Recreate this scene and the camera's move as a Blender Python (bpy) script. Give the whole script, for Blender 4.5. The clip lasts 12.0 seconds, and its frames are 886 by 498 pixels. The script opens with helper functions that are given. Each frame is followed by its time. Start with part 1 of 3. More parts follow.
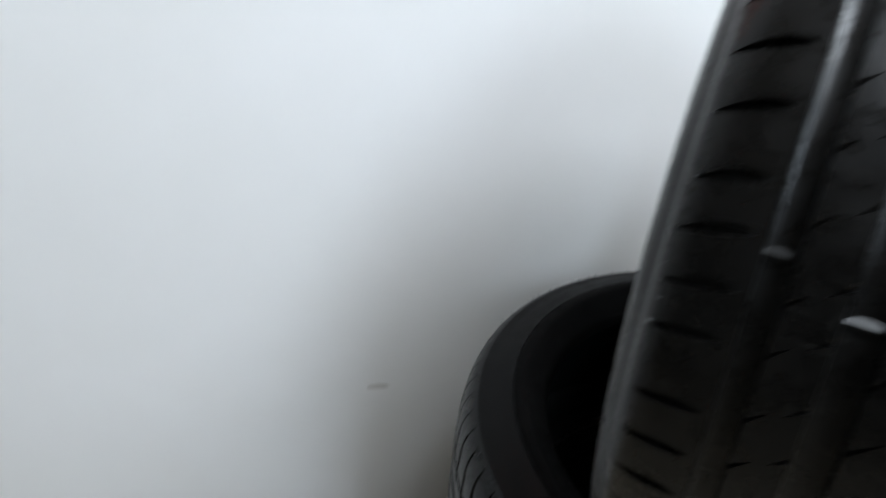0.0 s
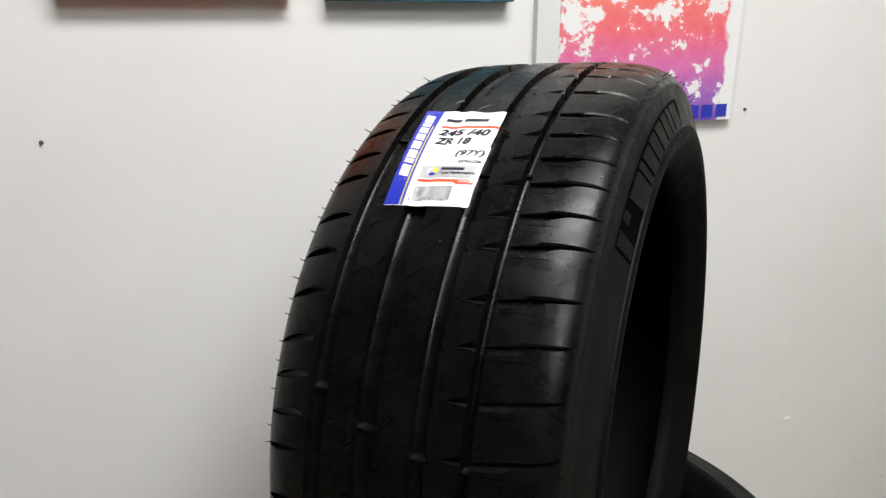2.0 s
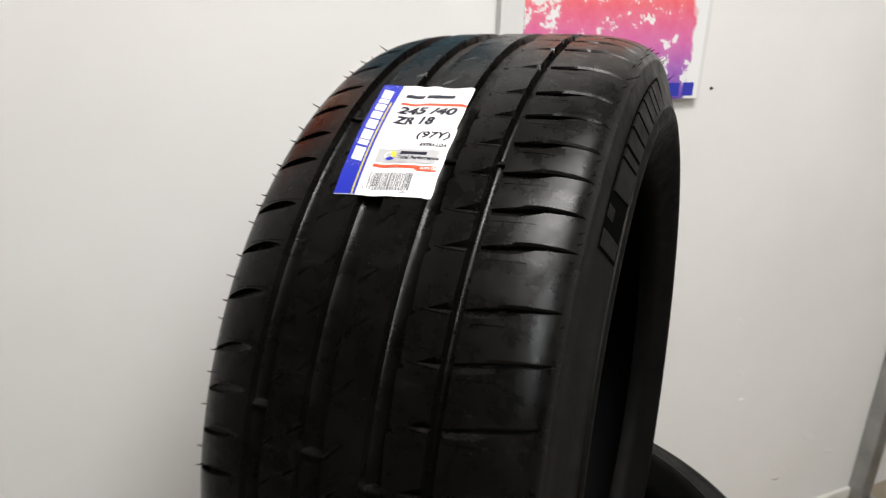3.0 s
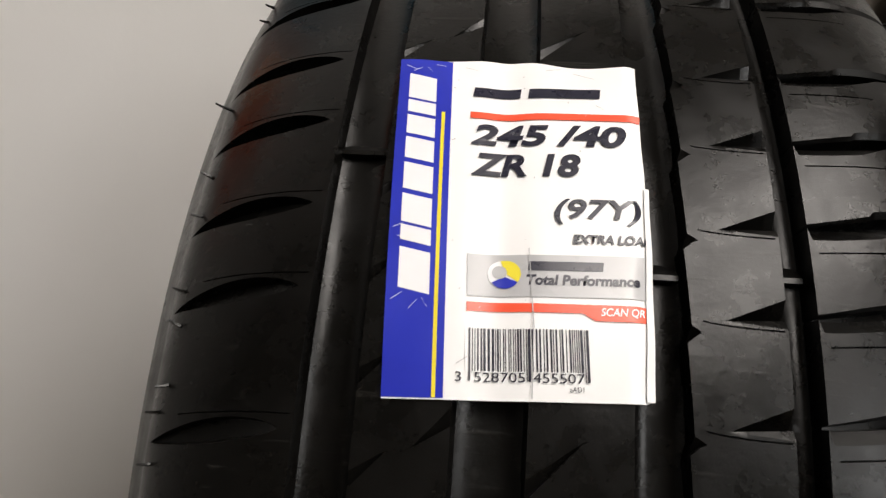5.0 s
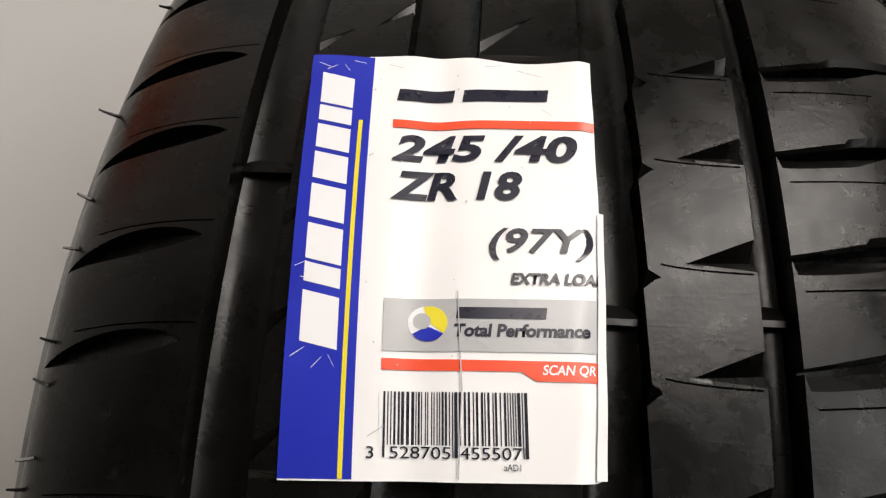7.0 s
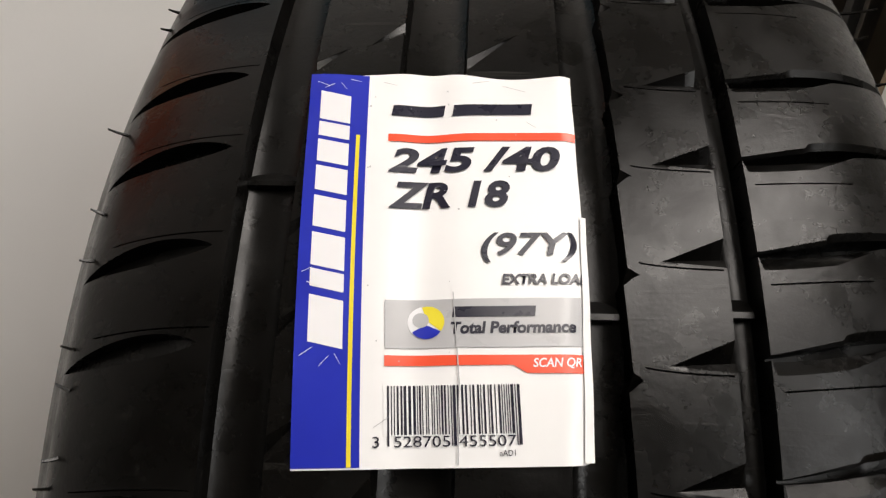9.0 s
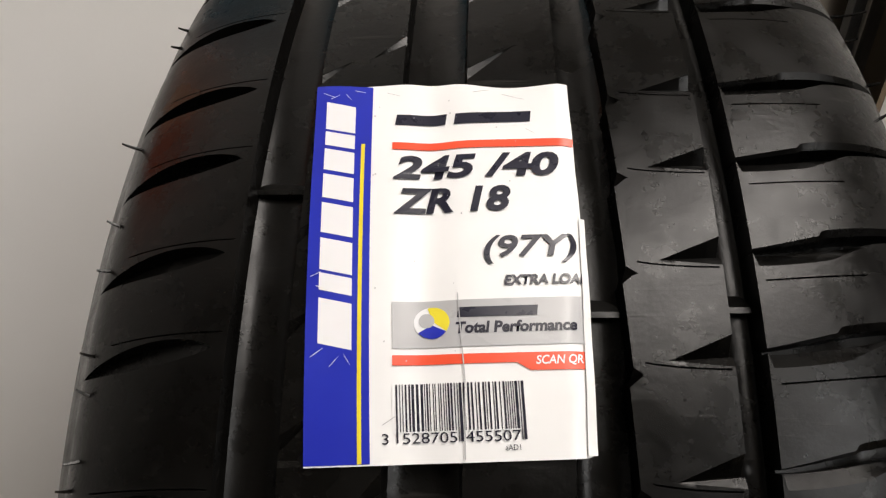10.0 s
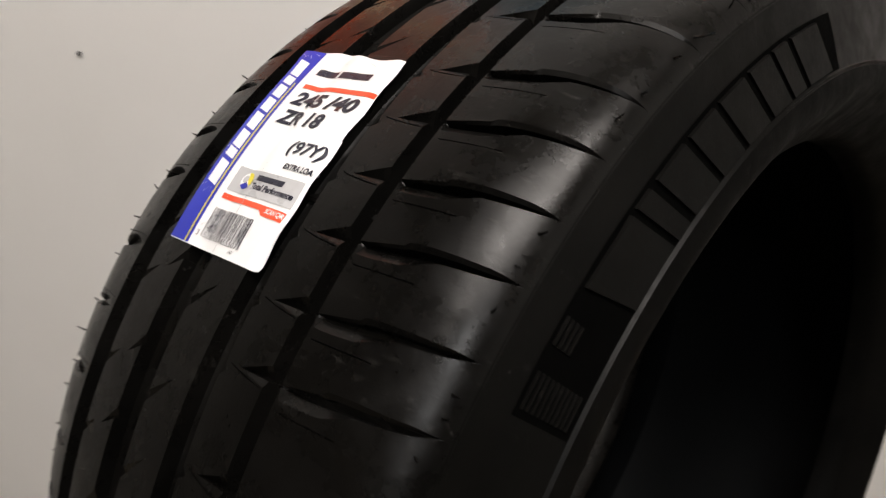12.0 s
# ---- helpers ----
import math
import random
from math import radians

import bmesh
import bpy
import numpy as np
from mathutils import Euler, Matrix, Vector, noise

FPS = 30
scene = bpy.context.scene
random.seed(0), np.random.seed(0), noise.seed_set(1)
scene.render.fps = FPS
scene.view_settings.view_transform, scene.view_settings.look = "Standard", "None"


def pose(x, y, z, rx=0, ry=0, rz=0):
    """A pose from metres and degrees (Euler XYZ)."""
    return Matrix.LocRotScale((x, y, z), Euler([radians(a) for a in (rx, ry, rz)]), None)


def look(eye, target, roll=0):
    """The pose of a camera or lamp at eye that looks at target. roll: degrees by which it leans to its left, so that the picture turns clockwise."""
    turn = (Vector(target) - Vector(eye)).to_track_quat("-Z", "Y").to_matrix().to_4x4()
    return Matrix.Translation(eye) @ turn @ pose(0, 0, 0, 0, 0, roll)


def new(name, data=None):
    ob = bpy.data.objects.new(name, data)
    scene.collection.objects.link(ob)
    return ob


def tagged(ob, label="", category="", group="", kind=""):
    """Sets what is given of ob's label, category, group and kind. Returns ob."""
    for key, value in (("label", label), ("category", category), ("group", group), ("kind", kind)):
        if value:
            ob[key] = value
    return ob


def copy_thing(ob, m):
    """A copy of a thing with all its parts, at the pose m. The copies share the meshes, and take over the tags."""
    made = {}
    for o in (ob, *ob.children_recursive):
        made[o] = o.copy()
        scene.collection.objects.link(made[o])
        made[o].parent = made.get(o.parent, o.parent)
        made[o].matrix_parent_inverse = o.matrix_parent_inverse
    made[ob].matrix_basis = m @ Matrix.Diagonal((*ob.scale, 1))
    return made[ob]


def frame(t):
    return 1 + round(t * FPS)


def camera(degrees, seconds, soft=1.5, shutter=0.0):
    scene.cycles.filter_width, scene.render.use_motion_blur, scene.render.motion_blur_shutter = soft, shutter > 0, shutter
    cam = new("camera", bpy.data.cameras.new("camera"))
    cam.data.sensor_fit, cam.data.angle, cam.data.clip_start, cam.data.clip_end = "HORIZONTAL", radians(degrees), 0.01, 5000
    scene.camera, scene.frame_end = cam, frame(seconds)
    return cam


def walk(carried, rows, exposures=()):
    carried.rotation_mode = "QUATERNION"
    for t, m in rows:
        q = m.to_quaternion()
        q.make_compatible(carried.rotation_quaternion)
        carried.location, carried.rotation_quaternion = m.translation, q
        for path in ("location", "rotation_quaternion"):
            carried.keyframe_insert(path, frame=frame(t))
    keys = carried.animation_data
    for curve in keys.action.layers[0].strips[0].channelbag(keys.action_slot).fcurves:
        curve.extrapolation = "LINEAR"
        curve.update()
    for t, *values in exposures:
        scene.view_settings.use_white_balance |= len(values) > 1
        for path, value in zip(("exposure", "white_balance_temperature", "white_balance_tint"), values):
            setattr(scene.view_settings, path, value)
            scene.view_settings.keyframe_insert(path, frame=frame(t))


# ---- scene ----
ZC = 0.9895          # height of the tyre's centre
YAW = -47.36         # the tyre's axis against the wall
LEAN = -2.55         # the tyre's lean to one side
cam = camera(65.89, 12.0, soft=1.25, shutter=0.4)
walk(cam, [
    (0, look((-0.4953, -0.3529, 1.2634), (-0.2028, 0.4478, 0.7406), 5.35)),
    (0.2, look((-0.4727, -0.4001, 1.3031), (-0.1441, 0.4336, 0.8593), 1.87)),
    (0.5, look((-0.4487, -0.4307, 1.3369), (-0.1036, 0.4258, 0.9532), -0.20)),
    (0.8, look((-0.4254, -0.4420, 1.3503), (-0.0544, 0.4302, 1.0315), -2.53)),
    (1, look((-0.4073, -0.4568, 1.3571), (-0.0259, 0.4167, 1.0544), -3.41)),
    (1.5, look((-0.3579, -0.5353, 1.3539), (-0.0249, 0.3514, 1.0330), -0.93)),
    (2, look((-0.3261, -0.5770, 1.3490), (-0.0008, 0.3166, 1.0396), -0.32)),
    (2.5, look((-0.3091, -0.5788, 1.3479), (0.0327, 0.3036, 1.0243), 0.06)),
    (3, look((-0.3066, -0.5166, 1.3441), (0.0753, 0.3401, 0.9974), 1.48)),
    (3.3, look((-0.3133, -0.4250, 1.3470), (0.1589, 0.3648, 0.9555), 3.94)),
    (3.5, look((-0.3187, -0.3518, 1.3434), (0.2145, 0.3902, 0.9370), 3.66)),
    (3.7, look((-0.3174, -0.2823, 1.3407), (0.2940, 0.3748, 0.8998), 3.79)),
    (5.5, look((-0.2574, -0.2025, 1.3449), (0.3204, 0.4092, 0.8045), 2.93)),
    (6, look((-0.2455, -0.1953, 1.3451), (0.3404, 0.3944, 0.7893), 3.34)),
    (6.5, look((-0.2396, -0.1936, 1.3424), (0.3357, 0.4001, 0.7799), 2.89)),
    (8.5, look((-0.2392, -0.1922, 1.3452), (0.3477, 0.3858, 0.7783), 2.44)),
    (9, look((-0.2478, -0.1990, 1.3488), (0.3458, 0.3824, 0.7924), 2.26)),
    (9.5, look((-0.2502, -0.2033, 1.3490), (0.3502, 0.3822, 0.8043), 1.77)),
    (10, look((-0.2513, -0.2036, 1.3503), (0.3409, 0.3917, 0.8072), 0.73)),
    (10.5, look((-0.2582, -0.2080, 1.3487), (0.3372, 0.3843, 0.8058), 0.70)),
    (11, look((-0.2444, -0.2202, 1.3499), (0.3114, 0.4291, 0.8308), 0.08)),
    (11.2, look((-0.2291, -0.2482, 1.3433), (0.2374, 0.4901, 0.8561), -0.47)),
    (11.5, look((-0.1722, -0.3043, 1.3455), (0.1127, 0.5208, 0.8575), 1.08)),
    (11.7, look((-0.1333, -0.3411, 1.3451), (0.0256, 0.5304, 0.8810), 0.94)),
    (12, look((-0.0870, -0.3644, 1.3434), (-0.1003, 0.5221, 0.8809), -4.65)),
], exposures=[
    (0.0, 0.14, 5680, 6), (0.6, -0.23, 5850, 7), (1.2, -0.27, 6280, 8), (2.5, -0.17, 6500, 10), (3.7, -0.3, 6780, 11),
    (5.5, -0.86, 6980, 13), (10.7, -0.86, 6980, 13), (11.5, -0.66, 7000, 14), (12.0, -0.58, 6980, 14)])

# ---- light ----
world = bpy.data.worlds.new("world")
scene.world = world
world.use_nodes = True
world.node_tree.nodes["Background"].inputs[0].default_value = (0.75, 0.85, 1.0, 1)
world.node_tree.nodes["Background"].inputs[1].default_value = 0.03
# two ceiling lights in a row away from the wall, the further one cooler
LAMPS = [(0.14, -0.74, 1.2, 0.6, 48, (1.0, 0.985, 0.965)), (-0.05, -2.35, 0.6, 1.4, 29, (0.86, 0.94, 1.0))]
for lx, ly, wide, deep, watts, tint in LAMPS:
    lamp_data = bpy.data.lights.new("ceiling_lamp", "AREA")
    lamp_data.shape, lamp_data.size, lamp_data.size_y = "RECTANGLE", wide, deep
    lamp_data.energy, lamp_data.color = watts, tint
    lamp = new("ceiling_lamp", lamp_data)
    lamp.matrix_world = pose(lx, ly, 2.70)


# ---- materials ----
def material(name):
    m = bpy.data.materials.new(name)
    m.use_nodes = True
    n = m.node_tree.nodes
    return m, n, m.node_tree.links, n["Principled BSDF"]


def noise_node(n, l, scale, detail=4.0, rough=0.55, coords="Object"):
    tc, no = n.new("ShaderNodeTexCoord"), n.new("ShaderNodeTexNoise")
    no.inputs["Scale"].default_value, no.inputs["Detail"].default_value, no.inputs["Roughness"].default_value = scale, detail, rough
    l.new(tc.outputs[coords], no.inputs["Vector"])
    return no.outputs["Fac"]


def ramp(n, l, fac, stops, interp="LINEAR"):
    r = n.new("ShaderNodeValToRGB")
    r.color_ramp.interpolation = interp
    e = r.color_ramp.elements
    while len(e) < len(stops):
        e.new(0.5)
    for k, (p, c) in zip(e, stops):
        k.position, k.color = p, (*c, 1)
    l.new(fac, r.inputs[0])
    return r.outputs[0]


def bump(n, l, b, fac, strength, dist, last=None):
    k = n.new("ShaderNodeBump")
    k.inputs["Strength"].default_value, k.inputs["Distance"].default_value = strength, dist
    l.new(fac, k.inputs["Height"])
    if last:
        l.new(last, k.inputs["Normal"])
    l.new(k.outputs[0], b.inputs["Normal"])
    return k.outputs[0]


def surface(name, dark, light, rough=(0.5, 0.6), scale=8.0, fine=60.0, strength=0.2, dist=0.001, metal=0.0, spec=0.5):
    """A plain surface with broad stains, fine relief and uneven gloss."""
    m, n, l, b = material(name)
    broad, small = noise_node(n, l, scale), noise_node(n, l, fine, 6)
    l.new(ramp(n, l, broad, [(0.3, dark), (0.7, light)]), b.inputs["Base Color"])
    l.new(ramp(n, l, small, [(0.3, (rough[0],) * 3), (0.7, (rough[1],) * 3)]), b.inputs["Roughness"])
    b.inputs["Metallic"].default_value, b.inputs["Specular IOR Level"].default_value = metal, spec
    if strength:
        bump(n, l, b, small, strength, dist)
    return m


def rubber(name, dark, light, rough, spec):
    """Moulded rubber: blotches, a fine grain, shallow unevenness and faint dusty scuffs."""
    m, n, l, b = material(name)
    blotch = ramp(n, l, noise_node(n, l, 16, 5), [(0.3, dark), (0.7, light)])
    # small dusty spots, and streaks rubbed across the ribs
    spots = ramp(n, l, noise_node(n, l, 210, 2, 0.4), [(0.67, (0, 0, 0)), (0.74, (1, 1, 1))])
    tc, mp, no = n.new("ShaderNodeTexCoord"), n.new("ShaderNodeMapping"), n.new("ShaderNodeTexNoise")
    mp.inputs["Scale"].default_value = (18, 420, 420)
    no.inputs["Scale"].default_value, no.inputs["Detail"].default_value = 1.0, 3
    l.new(tc.outputs["Object"], mp.inputs["Vector"])
    l.new(mp.outputs[0], no.inputs["Vector"])
    streak = ramp(n, l, no.outputs["Fac"], [(0.62, (0, 0, 0)), (0.76, (1, 1, 1))])
    dust = n.new("ShaderNodeMath")
    dust.operation = "MULTIPLY_ADD"
    dust.inputs[1].default_value = 0.5
    l.new(spots, dust.inputs[0])
    l.new(streak, dust.inputs[2])
    patchy = n.new("ShaderNodeMath")
    patchy.operation = "MULTIPLY"
    l.new(dust.outputs[0], patchy.inputs[0])
    l.new(ramp(n, l, noise_node(n, l, 28, 3), [(0.45, (0, 0, 0)), (0.68, (1, 1, 1))]), patchy.inputs[1])
    mix = n.new("ShaderNodeMix")
    mix.data_type = "RGBA"
    l.new(patchy.outputs[0], mix.inputs[0])
    l.new(blotch, mix.inputs[6])
    mix.inputs[7].default_value = (0.017, 0.016, 0.0145, 1)
    l.new(mix.outputs[2], b.inputs["Base Color"])
    scuff = noise_node(n, l, 55, 8, 0.7)
    l.new(ramp(n, l, scuff, [(0.35, (rough[0],) * 3), (0.7, (rough[1],) * 3)]), b.inputs["Roughness"])
    b.inputs["Specular IOR Level"].default_value = spec
    first = bump(n, l, b, noise_node(n, l, 40, 3), 0.3, 0.0012)
    second = bump(n, l, b, patchy.outputs[0], 0.3, 0.0002, first)
    bump(n, l, b, noise_node(n, l, 700, 5, 0.65), 0.22, 0.0003, second)
    return m


RUBBER = rubber("rubber", (0.0012, 0.0011, 0.0010), (0.0036, 0.0033, 0.0029), (0.20, 0.43), 0.22)
VELVET = surface("matt_rubber", (0.0006, 0.0006, 0.0006), (0.0010, 0.0010, 0.0009), (0.8, 0.9), 60, 500, 0.4, 0.0004, 0.0, 0.02)
SIDE_RUBBER = rubber("side_rubber", (0.0010, 0.0010, 0.0009), (0.0028, 0.0026, 0.0023), (0.34, 0.55), 0.09)
BEAD_RUBBER = rubber("bead_rubber", (0.0008, 0.0008, 0.0007), (0.0022, 0.0020, 0.0018), (0.5, 0.75), 0.05)
LINER = surface("inner_liner", (0.0018, 0.0021, 0.0023), (0.0036, 0.0040, 0.0043), (0.5, 0.65), 10, 120, 0.2, 0.0006, 0.0, 0.06)
# dark grey-brown for the unseen walls, chosen to cut bounced light
DIM_WALL = surface("dim_unseen_wall", (0.16, 0.15, 0.14), (0.20, 0.19, 0.17), (0.6, 0.75), 2.2, 35, 0.12, 0.004)
# plaster with the weaker light past the door track put into its beige
FAR_PLASTER = surface("plaster_lit_less", (0.50, 0.45, 0.39), (0.58, 0.53, 0.46), (0.6, 0.75), 2.2, 35, 0.12, 0.004)
RAIL = surface("rail_paint", (0.46, 0.42, 0.36), (0.58, 0.54, 0.47), (0.4, 0.55), 14, 80)
PLASTER = surface("white_plaster", (0.76, 0.75, 0.73), (0.82, 0.81, 0.80), (0.6, 0.75), 2.2, 35, 0.12, 0.004)
CEILING = surface("ceiling_paint", (0.60, 0.59, 0.57), (0.66, 0.65, 0.63), (0.7, 0.8), 2, 30, 0.1, 0.003)
FLOOR = surface("floor_tile", (0.28, 0.235, 0.17), (0.35, 0.30, 0.225), (0.3, 0.45), 3, 50, 0.05, 0.001)
SKIRT = surface("skirting_paint", (0.62, 0.60, 0.56), (0.72, 0.70, 0.66), (0.45, 0.6), 5, 60)
SCUFF = surface("wall_scuff", (0.52, 0.50, 0.47), (0.62, 0.60, 0.57), (0.6, 0.8), 40, 90)
ALU = surface("aged_aluminium", (0.30, 0.30, 0.30), (0.46, 0.46, 0.46), (0.35, 0.5), 9, 90, 0.1, 0.001, 0.9)
GASKET = surface("dark_gasket", (0.05, 0.05, 0.05), (0.08, 0.08, 0.08), (0.5, 0.6))
BOARD = surface("brown_board", (0.16, 0.12, 0.08), (0.26, 0.20, 0.14), (0.5, 0.7), 12)
PANEL = surface("white_panel", (0.66, 0.66, 0.65), (0.74, 0.74, 0.73), (0.4, 0.5), 3)
PAPER = surface("glossy_paper", (0.80, 0.80, 0.80), (0.85, 0.85, 0.85), (0.28, 0.36), 30, 90, 0.06, 0.0004)
BLUE = surface("blue_ink", (0.012, 0.022, 0.36), (0.017, 0.032, 0.43), (0.28, 0.36), 40, 90, 0.05, 0.0003)
YELLOW = surface("yellow_ink", (0.75, 0.62, 0.03), (0.80, 0.68, 0.05), (0.3, 0.4), 30, 90, 0)
RED = surface("red_ink", (0.80, 0.075, 0.03), (0.86, 0.10, 0.045), (0.28, 0.36), 40, 90, 0)
GREY = surface("grey_ink", (0.40, 0.40, 0.41), (0.48, 0.48, 0.49), (0.25, 0.35), 40, 90, 0)
INK = surface("dark_ink", (0.010, 0.010, 0.022), (0.02, 0.02, 0.035), (0.25, 0.33), 60, 200, 0)
WHITE_INK = surface("white_ink", (0.78, 0.78, 0.80), (0.83, 0.83, 0.85), (0.28, 0.36), 40, 90, 0)
CANVAS_SIDE = surface("canvas_edge", (0.62, 0.60, 0.56), (0.72, 0.70, 0.66), (0.7, 0.8), 20, 300)
TIN = surface("tin_lid", (0.20, 0.24, 0.27), (0.30, 0.34, 0.37), (0.3, 0.45), 12, 90, 0.1, 0.001, 0.5)
TIN_BODY = surface("tin_wall", (0.32, 0.29, 0.24), (0.42, 0.38, 0.31), (0.4, 0.5), 12)
TIN_BAND = surface("tin_band", (0.62, 0.40, 0.04), (0.72, 0.48, 0.07), (0.4, 0.5), 12)
m_glow, n_, l_, b_ = material("lamp_diffuser")
b_.inputs["Emission Color"].default_value, b_.inputs["Emission Strength"].default_value = (1.0, 0.985, 0.965, 1), 6.0


# ---- mesh helpers ----
def mesh_from(name, verts, faces, mat, smooth=True, angle=35):
    me = bpy.data.meshes.new(name)
    me.from_pydata([tuple(map(float, v)) for v in verts], [], faces)
    me.materials.append(mat)
    if smooth:
        me.polygons.foreach_set("use_smooth", [True] * len(me.polygons))
        me.set_sharp_from_angle(angle=radians(angle))
    me.update()
    return me


def part_mesh(name, me, parent=None, label=""):
    ob = new(name, me)
    if parent:
        ob.parent = parent
    return tagged(ob, label=label)


def part(name, bm, mat, parent=None, label=""):
    me = bpy.data.meshes.new(name)
    bm.normal_update()
    bm.to_mesh(me)
    bm.free()
    me.materials.append(mat)
    return part_mesh(name, me, parent, label)


def box_bm(x0, x1, y0, y1, z0, z1, bevel=0.0, bm=None):
    bm = bm or bmesh.new()
    made = bmesh.ops.create_cube(bm, size=1, matrix=Matrix.Translation(((x0 + x1) / 2, (y0 + y1) / 2, (z0 + z1) / 2)) @ Matrix.Diagonal((x1 - x0, y1 - y0, z1 - z0, 1)))
    if bevel:
        edges = {e for v in made["verts"] for e in v.link_edges}
        bmesh.ops.bevel(bm, geom=list(edges), offset=bevel, segments=2, profile=0.6, affect="EDGES")
    return bm


def thing(name, label, category, m=None, group=""):
    ob = new(name)
    if m:
        ob.matrix_world = m
    return tagged(ob, label, category, group)


def grid_faces(rows, cols, wrap=False, flip=False):
    out = []
    for i in range(rows if wrap else rows - 1):
        j = (i + 1) % rows
        for k in range(cols - 1):
            q = (i * cols + k, i * cols + k + 1, j * cols + k + 1, j * cols + k)
            out.append(q[::-1] if flip else q)
    return out


# ---- the room ----
WY = 0.496            # the white wall behind the tyre
structure = dict(kind="structure")
floor = part("floor", box_bm(-4.0, 4.4, -7.0, 0.9, -0.1, 0.0), FLOOR)
tagged(floor, "beige stone-look tiled floor", "floor", **structure)
north = tagged(part("wall_north", box_bm(-4.0, 1.705, WY, WY + 0.2, 0, 2.8), PLASTER), "white plastered wall with small dents", "wall", **structure)
# the same wall further on; its darker colour stands in for less light
tagged(part("wall_north_far", box_bm(1.705, 4.4, WY + 0.02, WY + 0.2, 0, 2.8), FAR_PLASTER), "plastered wall beyond the door track, weaker light painted in as beige", "wall", **structure)
# added walls out of view close the room; their dark colour lowers the fill light
tagged(part("wall_west", box_bm(-4.2, -4.0, -7.2, WY + 0.2, 0, 2.8), DIM_WALL), "unseen wall, coloured dark to cut bounced light", "wall", **structure)
tagged(part("wall_south", box_bm(-4.0, 4.4, -7.2, -7.0, 0, 2.8), DIM_WALL), "unseen wall, coloured dark to cut bounced light", "wall", **structure)
tagged(part("wall_east", box_bm(4.4, 4.6, -7.2, WY + 0.2, 0, 2.8), DIM_WALL), "unseen wall, coloured dark to cut bounced light", "wall", **structure)
tagged(part("ceiling", box_bm(-4.2, 4.6, -7.2, WY + 0.2, 2.8, 2.95), CEILING), "dull painted ceiling", "ceiling", **structure)
tagged(part("baseboard", box_bm(-4.0, 1.457, WY - 0.012, WY - 0.001, 0.0, 0.035, 0.003), SKIRT), "low pale skirting along the wall", "baseboard", **structure)

for lx, ly, wide, deep, watts, tint in LAMPS:
    fixture = thing("ceiling_light", "long fluorescent ceiling light with a white diffuser", "ceiling light", pose(lx, ly, 2.8), "ceiling lights")
    part("housing", box_bm(-wide / 2 - 0.06, wide / 2 + 0.06, -deep / 2 - 0.06, deep / 2 + 0.06, -0.06, 0.0, 0.006), PANEL, fixture)
    part("diffuser", box_bm(-wide / 2 - 0.02, wide / 2 + 0.02, -deep / 2 - 0.02, deep / 2 + 0.02, -0.075, -0.0605, 0.004), m_glow, fixture)


def wall_lump(x, z, w, h, turn):
    """A shallow lump or scuff in the plaster."""
    bm = bmesh.new()
    bmesh.ops.create_uvsphere(bm, u_segments=18, v_segments=9, radius=1.0)
    for v in bm.verts:
        k = 1 + 0.25 * noise.noise(v.co * 2.3 + Vector((x * 9, z * 7, 0)))
        v.co = Vector((v.co.x * w * k, v.co.y * (0.0006 if x > 0 else 0.0005), v.co.z * h * k))
    ob = part("plaster_lump", bm, PLASTER if x > 0 else SCUFF, north)
    ob.matrix_basis = pose(x, WY + 0.0002, z, 0, turn, 0)
    for f in ob.data.polygons:
        f.use_smooth = True


for x, z, w, h, turn in ((-0.280, 0.442, 0.022, 0.006, 8), (0.925, 0.521, 0.013, 0.007, 20), (0.94, 0.43, 0.030, 0.022, 0), (1.22, 0.27, 0.045, 0.012, 35), (1.14, 0.17, 0.030, 0.020, 0),
                         (1.28, 0.38, 0.035, 0.015, -20), (0.90, 0.657, 0.02, 0.006, 50), (1.33, 0.19, 0.030, 0.008, 15)):
    wall_lump(x, z, w, h, turn)


# ---- the tyre ----
R_TOP, R_SIDE, HALF, XC = 0.3266, 0.282, 0.1145, 0.0009   # XC: the middle of the carcass against the pattern
PITCH = [14.0, 18.4, 24.8, 30.85, 36.15, 42.65, 46.9, 51.48, 55.74, 60.3, 64.8, 71.1, 77.5]
UP = 59
PITCH += [77.5 + (360 + 8.0 - 77.5) * k / UP for k in range(1, UP + 1)]   # closes on 8 degrees, one turn on
PITCH = np.radians(np.array(PITCH))
PITCH_L = PITCH.copy()
PITCH_L[:11] = np.radians([15.0, 19.4, 24.2, 28.75, 34.75, 40.3, 45.5, 51.85, 56.1, 61.1, 65.5])
DEEP = 0.0075


def crown(x):
    return R_SIDE + (R_TOP - R_SIDE) * (1 - np.minimum(np.abs(x - XC) / HALF, 1.0) ** 3.97) ** (1 / 3.97)


def on_tyre(x, phi, r):
    """A point of the tyre: x along the axle, phi up from the front, r from the axle."""
    return np.stack([x + 0 * phi, -r * np.cos(phi), r * np.sin(phi)], -1)


